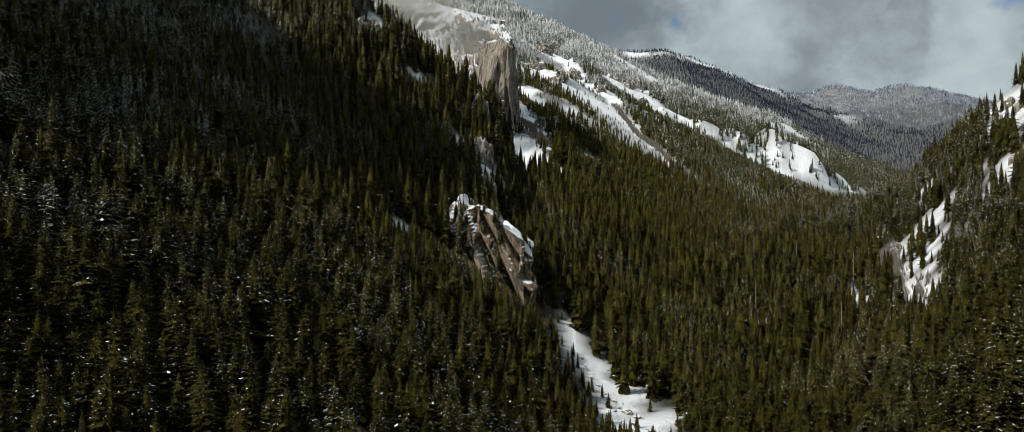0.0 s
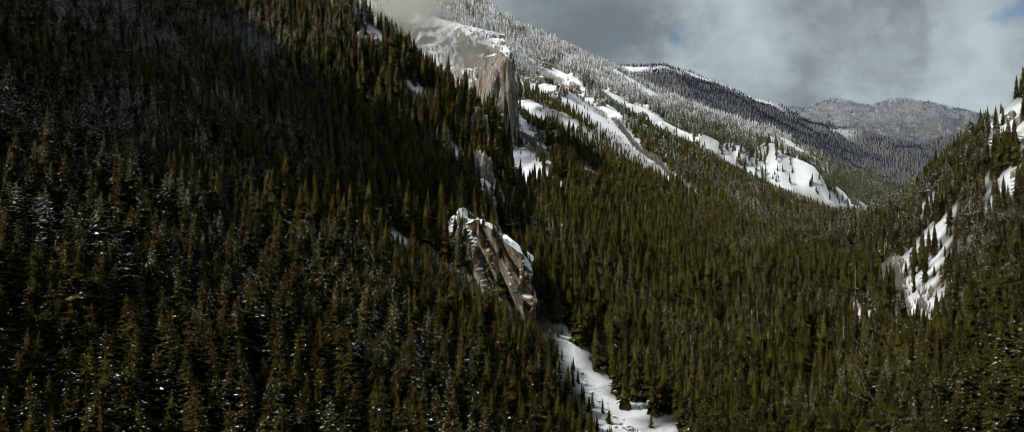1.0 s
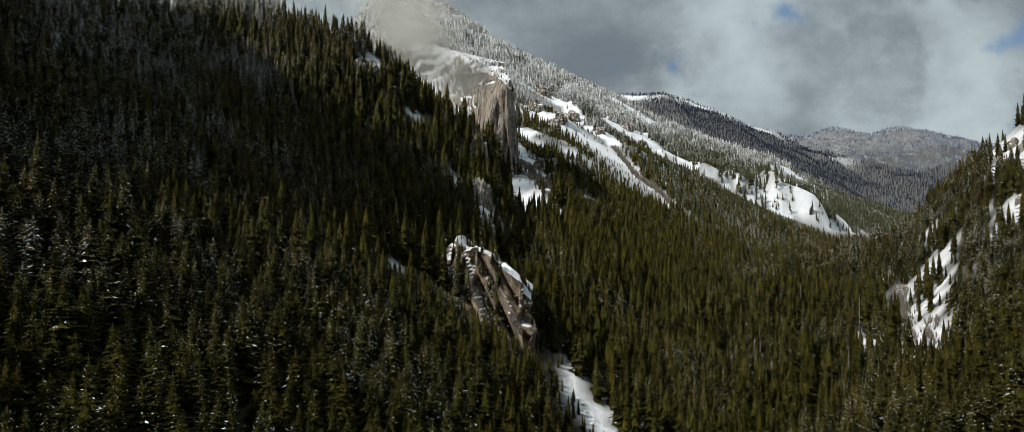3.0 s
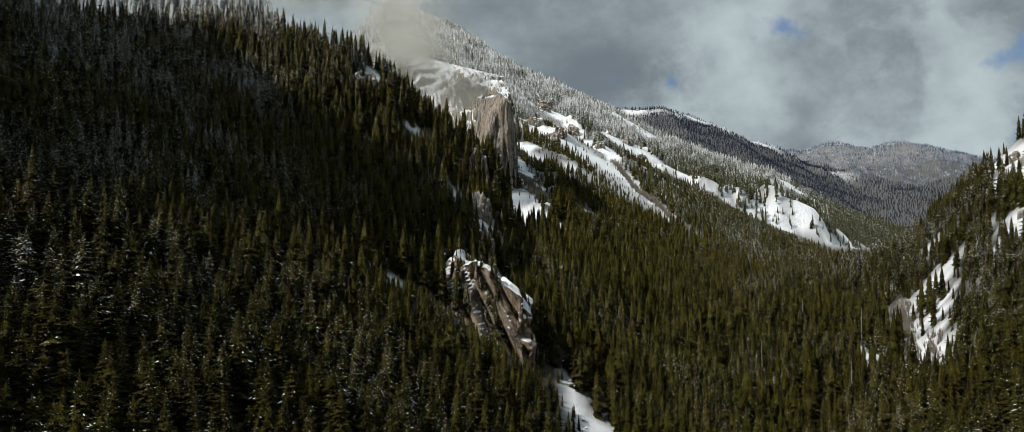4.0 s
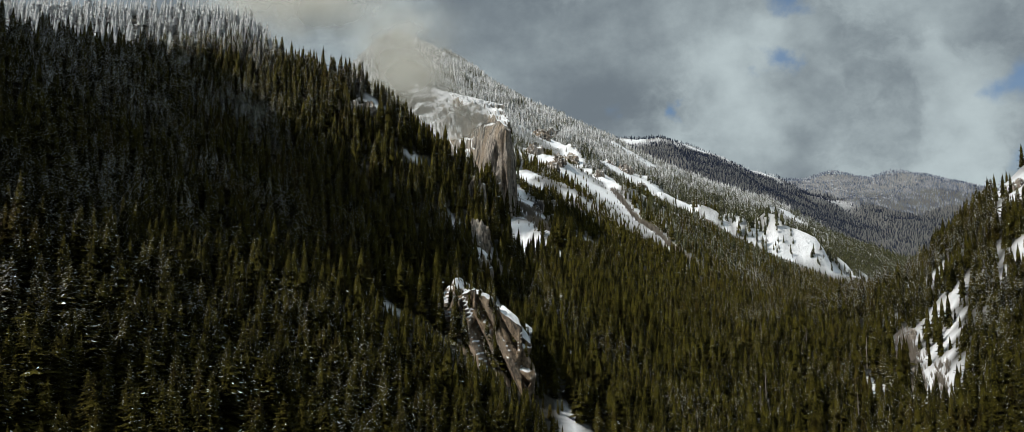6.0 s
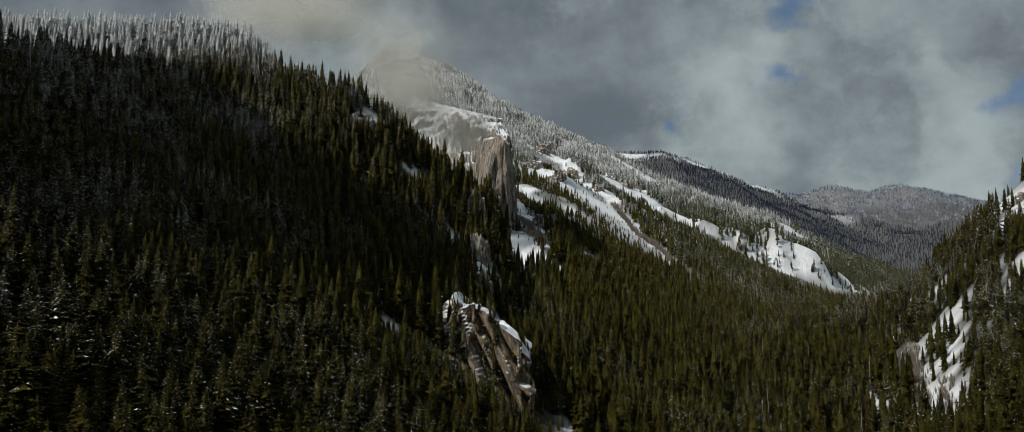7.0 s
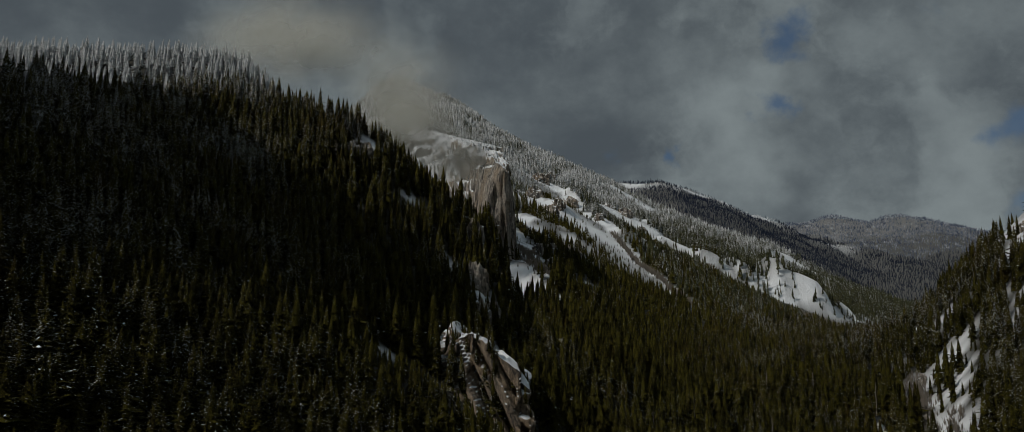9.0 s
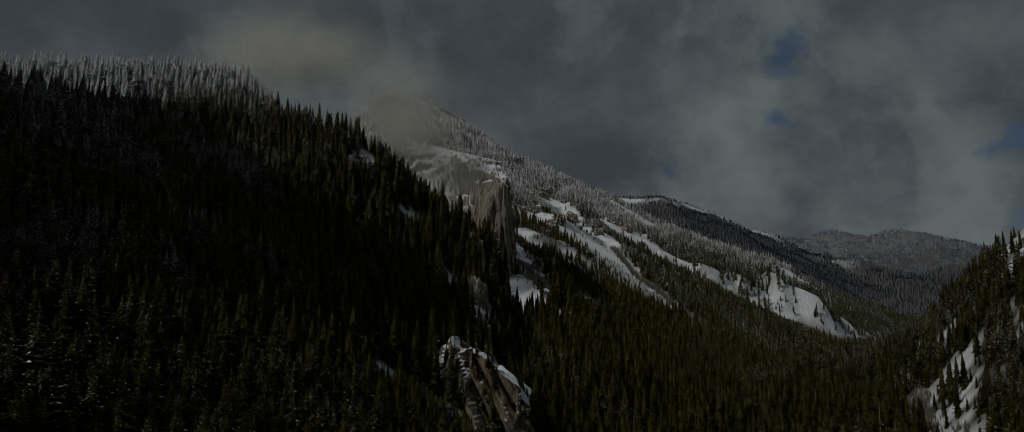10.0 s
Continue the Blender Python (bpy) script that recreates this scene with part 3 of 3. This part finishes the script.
def middle_woods():
    x, y, rng = scatter(-900, 1300, 780, 2860, 7.8, 12)
    keep = wedge(x, y, -0.35, 0.47) | (y < 1000) & wedge(x, y, -0.55, 0)
    x, y = x[keep], y[keep]
    tall = np.clip(rng.normal(17, 5, len(x)), 5, 28)
    tall = edge_height(x, y, tall, 0.13)
    # below a ragged line the firs are free of rime
    line = np.interp(x, (-60, 14, 40, 105, 130, 202, 303, 450, 590, 640, 900), (900, 1000, 1480, 1400, 1000, 1015, 1110, 1330, 1525, 1560, 1800))
    green = y < line + rng.normal(0, 25, len(x)) + 40 * fractal(x, y, 120, 83, 3)
    slides = np.interp(x, (0, 100, 156, 270, 410, 560, 650), (1350, 1600, 1400, 1590, 1540, 1540, 1650))
    green |= (y < slides) & (rng.random(len(x)) < 0.6)
    near = y < 1130
    hoar = (y < 1000) & (x < -110)
    plant("snowy_fir_forest", [spike(20 + s, 5, 5, 0.0) for s in range(5)], x[hoar], y[hoar], 0.7 * tall[hoar], rng, [WHITENED, SNOW], "snow-laden fir forest over the top of the hill")
    x, y, tall, green, near = x[~hoar], y[~hoar], tall[~hoar], green[~hoar], near[~hoar]
    for pick, name, slots, label in ((green & near, "fir_forest", [NEEDLES, SNOW], "dark green fir forest on the valley floor under the great slope"),
                                     (green & ~near, "fir_forest", [NEEDLES, SNOW], "dark green fir forest at the head of the valley"),
                                     (~green, "frosted_forest", [FROSTED, SNOW], "snow-frosted fir forest on the great mountain slope")):
        kinds = [spike(s, 5, 5, 0.0) for s in range(6)] if label.startswith("dark green fir forest on") else [spike(s, 4, 3, 0.0) for s in range(6)]
        plant(name, kinds, x[pick], y[pick], tall[pick], rng, slots, label)


def far_woods():
    x, y, rng = scatter(-300, 3000, 2800, 4460, 9.8, 13)
    keep = wedge(x, y, -0.06, 0.64)
    x, y = x[keep], y[keep]
    tall = np.clip(rng.normal(12, 3, len(x)), 6, 20)
    kinds = [spike(90 + s, 3, 2, 0.0) for s in range(5)]
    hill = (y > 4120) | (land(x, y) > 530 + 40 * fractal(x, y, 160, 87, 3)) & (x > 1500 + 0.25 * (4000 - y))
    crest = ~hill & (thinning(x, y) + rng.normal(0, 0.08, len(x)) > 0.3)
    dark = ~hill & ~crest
    plant("ridge_forest", kinds, x[dark], y[dark], tall[dark], rng, [HAZE_BLUED, SNOW], "dark forest with snow on the second ridge, tinted blue for haze")
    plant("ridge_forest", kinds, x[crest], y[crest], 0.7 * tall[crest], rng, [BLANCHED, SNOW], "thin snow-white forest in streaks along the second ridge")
    plant("far_forest", kinds, x[hill], y[hill], tall[hill], rng, [HAZED, SNOW], "frosted forest covering the far hills, tinted blue-grey for haze")


near_woods()
middle_woods()
far_woods()


# ---------------------------------------------------------------- crags
def crag(name, outline, spine, shear, slant, lean, step, firs, rough, label, seed, stone):
    """A rock wall round a buttress: (x, y, rim height) from flank to flank, and the spine (two points) that its top climbs to."""
    pts = [Vector(p) for p in outline]
    run = [0.0]
    for a, b in zip(pts, pts[1:]):
        run.append(run[-1] + (b.xy - a.xy).length)
    cols, rows, caps = int(run[-1] / 1.0), 60, 30
    s = np.linspace(0, run[-1], cols)
    px, py, pz = (np.interp(s, run, [p[i] for p in pts]) for i in range(3))
    pz = pz + rough * (4 * fractal(s, 0 * s, 24, seed + 40, 4) + 3 * np.round(value_noise(s, 0 * s + 3, 9, seed + 41) * 2) / 2)
    tx, ty = np.gradient(px), np.gradient(py)
    size = np.hypot(tx, ty)
    ox, oy = ty / size, -tx / size
    f = s / run[-1]
    bx, by, bz = (spine[0][i] + (spine[1][i] - spine[0][i]) * f for i in range(3))
    base = land(px, py) - 140 - 14
    r = random.Random(seed)
    chimneys = [(q * run[-1] / 16 + r.uniform(-3, 3), r.uniform(0.8, 2.4), rough * r.uniform(4, 13)) for q in range(1, 20)]
    grid = np.zeros((rows + caps, cols, 3))
    for r in range(rows + caps):
        k = r / (rows - 1)
        if r < rows:
            z = base + (pz - base) * k
            # the face leans back in slanting steps
            q = (z + slant * px + 2.5 * fractal(px + py, z, 22, seed + 25, 3)) / step
            tread = np.floor(q) + eased((q - np.floor(q) - 0.6) / 0.4)
            back = lean * k + lean * step / np.maximum(pz - base, 16) * (tread - q) * min(1, 4 * k * (1 - k))
            x, y = px - ox * back, py - oy * back
            along = s + shear * (z - base)
            flute = 1 - np.abs(fractal(along, z * 0.06, 9, seed, 4))
            slab = np.round(value_noise(along, z * 0.08, 6, seed + 9) * 2.5) / 2.5
            block = np.round(value_noise(along, z, 13, seed + 13) * 2) / 2
            out = rough * (6.0 * flute + 4.2 * slab + 1.2 * block + 2.0 * fractal(along, z * 0.3, 30, seed + 5, 3) - 5.0)
            for c, wide, deep in chimneys:
                out = out - deep * np.exp(-((along + 2.5 * value_noise(z, 0 * z, 28, seed + 3) - c) / wide) ** 2)
            out = out * min(1, 3.0 * (1 - k) + 0.3)
            x, y = x + ox * out, y + oy * out
        else:
            g = (r - rows + 1) / caps
            rx, ry = px - ox * lean, py - oy * lean
            x, y = rx + (bx - rx) * g, ry + (by - ry) * g
            z = pz + (bz - pz) * g ** 0.9
            # slanting ledges, flat treads over steep risers
            tilt = (z + slant * x + 11 * fractal(x, y, 40, seed + 20, 4)) / (11 * rough)
            tread = np.floor(tilt) + eased((tilt - np.floor(tilt) - 0.62) / 0.38)
            z = z + 11 * rough * (tread - tilt + 0.3) * min(1, 4 * g) * min(1, 3 * (1 - g) + 0.1)
        grid[r] = np.stack([x, y, z + 140], -1)
    verts = grid.reshape(-1, 3)
    a = (np.arange(rows + caps - 1)[:, None] * cols + np.arange(cols - 1)).ravel()
    tris = np.concatenate([np.stack([a, a + 1, a + cols + 1], -1), np.stack([a, a + cols + 1, a + cols], -1)])
    tagged(new(name, mesh_from(name, verts, tris, slots=[stone])), label, "cliff", kind="structure")
    # small firs hold on to the ledges
    rng = np.random.default_rng(seed)
    at = grid[12:rows + caps - 4, 6:-6][rng.random((rows + caps - 16, cols - 12)) < firs]
    plant("ledge_firs", [conifer(40 + s, 10, 6, 0, 0.15) for s in range(4)], at[:, 0], at[:, 1], rng.uniform(3, 10, len(at)), rng, [NEEDLES, SNOW, BARK],
          "small dark firs rooted on the ledges of the rock", at[:, 2])


crag("cliff", [(-110, 880, 160), (-62, 858, 112), (-44, 832, 98), (-29, 814, 98), (-21, 807, 122), (-15, 805, 150), (-5, 803, 164), (3, 803, 160), (6, 830, 170), (4, 880, 180), (0, 935, 196)],
     ((-110, 965, 242), (-6, 945, 212)), 0.0, -0.45, 6.0, 14.0, 0.0025, 1.0, "sheer grey-brown rock cliff with snow on its ledges", 51, CLIFF_ROCK)
crag("rock_outcrop", [(-46, 486, 6), (-38, 462, 4), (-24, 454, 5), (-9, 450, -4), (7, 449, -17), (18, 453, -28), (23, 474, -33)],
     ((-28, 512, 13), (14, 510, -16)), 0.8, 1.5, 14.0, 5.0, 0.012, 0.7, "slanting slabs of bare brown rock streaked with snow", 77, SLAB_ROCK)
crag("rock_face", [(-58, 640, 52), (-42, 608, 42), (-30, 594, 34), (-16, 586, 22), (-4, 590, 12), (3, 610, 10), (5, 650, 16)],
     ((-52, 672, 74), (0, 684, 44)), 0.5, 0.8, 12.0, 7.0, 0.008, 0.6, "broken dark rock face with snow lying in its ledges", 63, SLAB_ROCK)


# ---------------------------------------------------------------- brush, dead trees, boulders
def brush():
    """Leafless thickets: fans of thin twigs."""
    rng = np.random.default_rng(5)
    verts, tris = [], []
    n = 0
    for ax, ay, bx, by, half in BRUSH:
        count = int(np.hypot(bx - ax, by - ay) * half / 1.6)
        g = rng.random(count)
        x, y = ax + (bx - ax) * g + rng.normal(0, half * 0.6, count), ay + (by - ay) * g + rng.normal(0, half * 0.6, count)
        z = land(x, y)
        for i in range(count):
            for _ in range(9):
                turn, out, up = rng.uniform(0, 6.283), rng.uniform(0.3, 1.6), rng.uniform(2, 5) * (1.6 if y[i] > 1000 else 1)
                c, d, w = math.cos(turn), math.sin(turn), 0.16 + 0.0002 * y[i]
                verts += [(x[i] - d * w, y[i] + c * w, z[i] - 0.2), (x[i] + d * w, y[i] - c * w, z[i] - 0.2), (x[i] + c * out, y[i] + d * out, z[i] + up)]
                tris.append((n, n + 1, n + 2))
                n += 3
    tagged(new("bare_brush", mesh_from("bare_brush", verts, tris, slots=[TWIGS])), "leafless reddish-brown brush along the snowy gullies", "brush", kind="stuff")


def dead_tree(x, y, tall, lean, seed):
    r = random.Random(seed)
    root = new("dead_tree")
    root.matrix_basis = pose(x, y, float(land(x, y)) - 0.6, lean, lean * 0.6, r.uniform(0, 360))
    bm = bmesh.new()
    bmesh.ops.create_cone(bm, segments=7, radius1=0.34, radius2=0.07, depth=tall, matrix=Matrix.Translation((0, 0, tall / 2)))
    trunk = bpy.data.meshes.new("trunk")
    bm.to_mesh(trunk)
    bm.free()
    trunk.materials.append(DEADWOOD)
    part("trunk", trunk, root)
    for n in range(16):
        bm = bmesh.new()
        z, turn, length = tall * r.uniform(0.3, 0.97), r.uniform(0, 360), r.uniform(0.5, 2.2)
        bmesh.ops.create_cone(bm, segments=4, radius1=0.07, radius2=0.02, depth=length, matrix=pose(0, 0, z, 0, 0, turn) @ pose(0, 0, 0, 0, 105, 0) @ Matrix.Translation((0, 0, length / 2)))
        limb = bpy.data.meshes.new("branch")
        bm.to_mesh(limb)
        bm.free()
        limb.materials.append(DEADWOOD)
        part("branch", limb, root)
    tagged(root, "bare grey dead fir with broken branch stubs", "dead tree", "dead firs in the valley")


def boulder(x, y, size, seed):
    bm = bmesh.new()
    bmesh.ops.create_icosphere(bm, subdivisions=3, radius=size)
    for v in bm.verts:
        q = v.co / size
        v.co *= 1 + 0.3 * noise.noise(q * 1.3 + Vector((seed, 0, 0))) + 0.12 * noise.noise(q * 3.1 + Vector((0, seed, 0)))
        v.co.z *= 0.65
    me = bpy.data.meshes.new("boulder")
    bm.to_mesh(me)
    bm.free()
    me.materials.append(CLIFF_ROCK)
    ob = new("boulder", me)
    ob.location = (x, y, float(land(x, y)) + size * 0.15)
    tagged(ob, "grey boulder capped with snow in the clearing", "boulder", "boulders in the snow chute")


def rock_knob(x, y, wide, high, seed, stone):
    """A craggy knob of bedrock that breaks through the snow."""
    bm = bmesh.new()
    bmesh.ops.create_icosphere(bm, subdivisions=4, radius=1.0)
    for v in bm.verts:
        q = v.co.copy()
        ridge = 1 - abs(noise.noise(Vector((q.x * 3.0, q.y * 3.0, q.z * 0.7)) + Vector((seed, 0, 0))))
        v.co *= 0.55 + 0.5 * ridge + 0.25 * noise.noise(q * 4.5 + Vector((0, seed, 0)))
        v.co.z = round(v.co.z * 4 + 1.5 * noise.noise(q * 2.5 + Vector((0, 0, seed)))) / 4 * 0.4 + v.co.z * 0.6
        v.co = Vector((v.co.x * wide, v.co.y * wide * 0.7, v.co.z * high))
    me = bpy.data.meshes.new("rock_knob")
    bm.to_mesh(me)
    bm.free()
    me.materials.append(stone)
    ob = new("rock_knob", me)
    ob.matrix_basis = pose(x, y, float(land(x, y)) - high * 0.1, 0, 0, seed * 57)
    tagged(ob, "craggy knob of grey bedrock with snow on its ledges", "rock", "rock knobs on the slopes")


for n, (x, y, wide, high) in enumerate((
        (30, 905, 9, 13), (42, 870, 7, 10), (46, 960, 10, 12), (72, 1010, 12, 12), (80, 985, 9, 11), (90, 960, 8, 10), (60, 1280, 14, 16), (75, 1330, 16, 14),
        (40, 1390, 18, 18), (110, 1560, 16, 16), (150, 1460, 12, 12), (225, 1700, 16, 14), (200, 1780, 20, 16), (250, 1660, 12, 10), (130, 1780, 20, 18),
        (90, 1900, 22, 20), (60, 1700, 20, 18), (350, 610, 5, 6), (340, 585, 4, 6), (325, 566, 4, 5), (306, 528, 3.5, 5), (292, 506, 3, 4),
        (-112, 636, 9, 9), (-120, 628, 7, 8), (-104, 648, 8, 8), (240, 540, 4, 6), (216, 486, 4, 5), (-16, 560, 9, 14), (-22, 610, 10, 16), (-10, 590, 7, 12), (-24, 660, 10, 16), (-14, 690, 9, 14))):
    rock_knob(x, y, wide, high, n * 1.9 + 1, CLIFF_ROCK)
brush()
for n, (x, y, tall, lean) in enumerate(((150, 402, 30, 2), (146, 520, 26, -1), (138, 505, 22, 1.5), (160, 560, 24, 0), (212, 540, 27, 1), (96, 470, 26, 0.5), (120, 600, 23, 0), (60, 430, 22, 1), (80, 520, 26, 0.5), (108, 545, 28, -0.5), (170, 610, 22, 1), (190, 580, 25, 0), (66, 560, 24, 0.8), (130, 640, 26, 0), (178, 470, 27, 0.6), (100, 420, 25, -0.7), (225, 610, 20, 0))):
    dead_tree(x, y, tall * 0.72, lean, n)
for n, (x, y, size) in enumerate(((52, 392, 2.6), (56, 388, 1.8), (47, 402, 1.2), (38, 420, 1.4), (60, 370, 1.6), (35, 436, 1.0), (49, 395, 0.9), (44, 408, 0.8), (41, 414, 1.1), (53, 380, 1.0), (57, 362, 1.3), (58, 376, 0.8), (46, 390, 1.0), (51, 402, 0.7), (36, 430, 0.8), (40, 426, 0.7))):
    boulder(x, y, size, n * 3.7)


# ---------------------------------------------------------------- low cloud on the ridges
def vapour():
    m = bpy.data.materials.new("cloud_vapour")
    m.use_nodes = True
    k = Nodes(m.node_tree)
    out = k.add("ShaderNodeOutputMaterial")
    own = k.add("ShaderNodeTexCoord").outputs["Object"]
    place = k.add("ShaderNodeNewGeometry").outputs["Position"]
    away = k.add("ShaderNodeVectorMath", operation="LENGTH", in_0=k.stretched(own, 1.0, 0.0, 1.0)).outputs["Value"]
    wisps = k.noise(place, 0.022, 6.0, 0.6, 0.2)
    body = k.math("ADD", k.math("SUBTRACT", 1.0, away), k.math("MULTIPLY", k.math("SUBTRACT", wisps, 0.5), 1.3))
    thick = k.ramp(body, 0.0, 1.0, 0.0, 0.68)
    thick = k.math("MULTIPLY", thick, k.ramp(away, 0.0, 0.98, 1.0, 0.0))
    clear = k.add("ShaderNodeBsdfTransparent")
    white = k.add("ShaderNodeBsdfDiffuse")
    white.inputs[0].default_value = (0.42, 0.435, 0.40, 1)
    even = k.add("ShaderNodeCombineXYZ", in_0=-0.42, in_1=-0.62, in_2=0.66)
    k.tree.links.new(even.outputs[0], white.inputs["Normal"])
    within_cloud = k.add("ShaderNodeBsdfTranslucent")
    within_cloud.inputs[0].default_value = (0.42, 0.435, 0.40, 1)
    k.tree.links.new(even.outputs[0], within_cloud.inputs["Normal"])
    bright = k.add("ShaderNodeMixShader", in_0=0.3, in_1=white.outputs[0], in_2=within_cloud.outputs[0])
    mixed = k.add("ShaderNodeMixShader", in_0=thick, in_1=clear.outputs[0], in_2=bright.outputs[0])
    k.tree.links.new(mixed.outputs[0], out.inputs[0])
    return m


VAPOUR = vapour()


def cloud_layer(mesh, x, y, z, wide, high, turn):
    ob = new("low_cloud", mesh)
    ob.matrix_basis = pose(x, y, z + 140, 0, 0, turn - 28) @ Matrix.Diagonal((wide, wide * 0.4, high, 1))
    return tagged(ob, "thin grey-white cloud drifting over the ridge", "cloud", kind="stuff")


def low_clouds():
    gx, gz = np.meshgrid(np.linspace(-1, 1, 17), np.linspace(-1, 1, 17))
    bulge = 0.12 * (gx ** 2 + gz ** 2)
    verts = np.stack([gx, bulge, gz], -1).reshape(-1, 3)
    a = (np.arange(16)[:, None] * 17 + np.arange(16)).ravel()
    tris = np.concatenate([np.stack([a, a + 1, a + 18], -1), np.stack([a, a + 18, a + 17], -1)])
    mesh = mesh_from("low_cloud", verts, tris, slots=[VAPOUR])
    mesh.polygons.foreach_set("use_smooth", np.ones(len(tris), bool))
    for x, y, z, wide, high, turn in ((-205, 728, 258, 110, 46, 20), (-150, 736, 246, 120, 54, 24), (-90, 742, 200, 85, 60, 26), (-230, 800, 290, 150, 70, 0),
                                      (-68, 746, 168, 72, 54, 28), (-86, 738, 190, 64, 48, 26), (-50, 752, 148, 54, 42, 30), (-34, 758, 160, 46, 32, 28), (-130, 1000, 300, 130, 80, 0), (-260, 1100, 390, 180, 90, 5)):
        cloud_layer(mesh, x, y, z, wide, high, turn)


low_clouds()
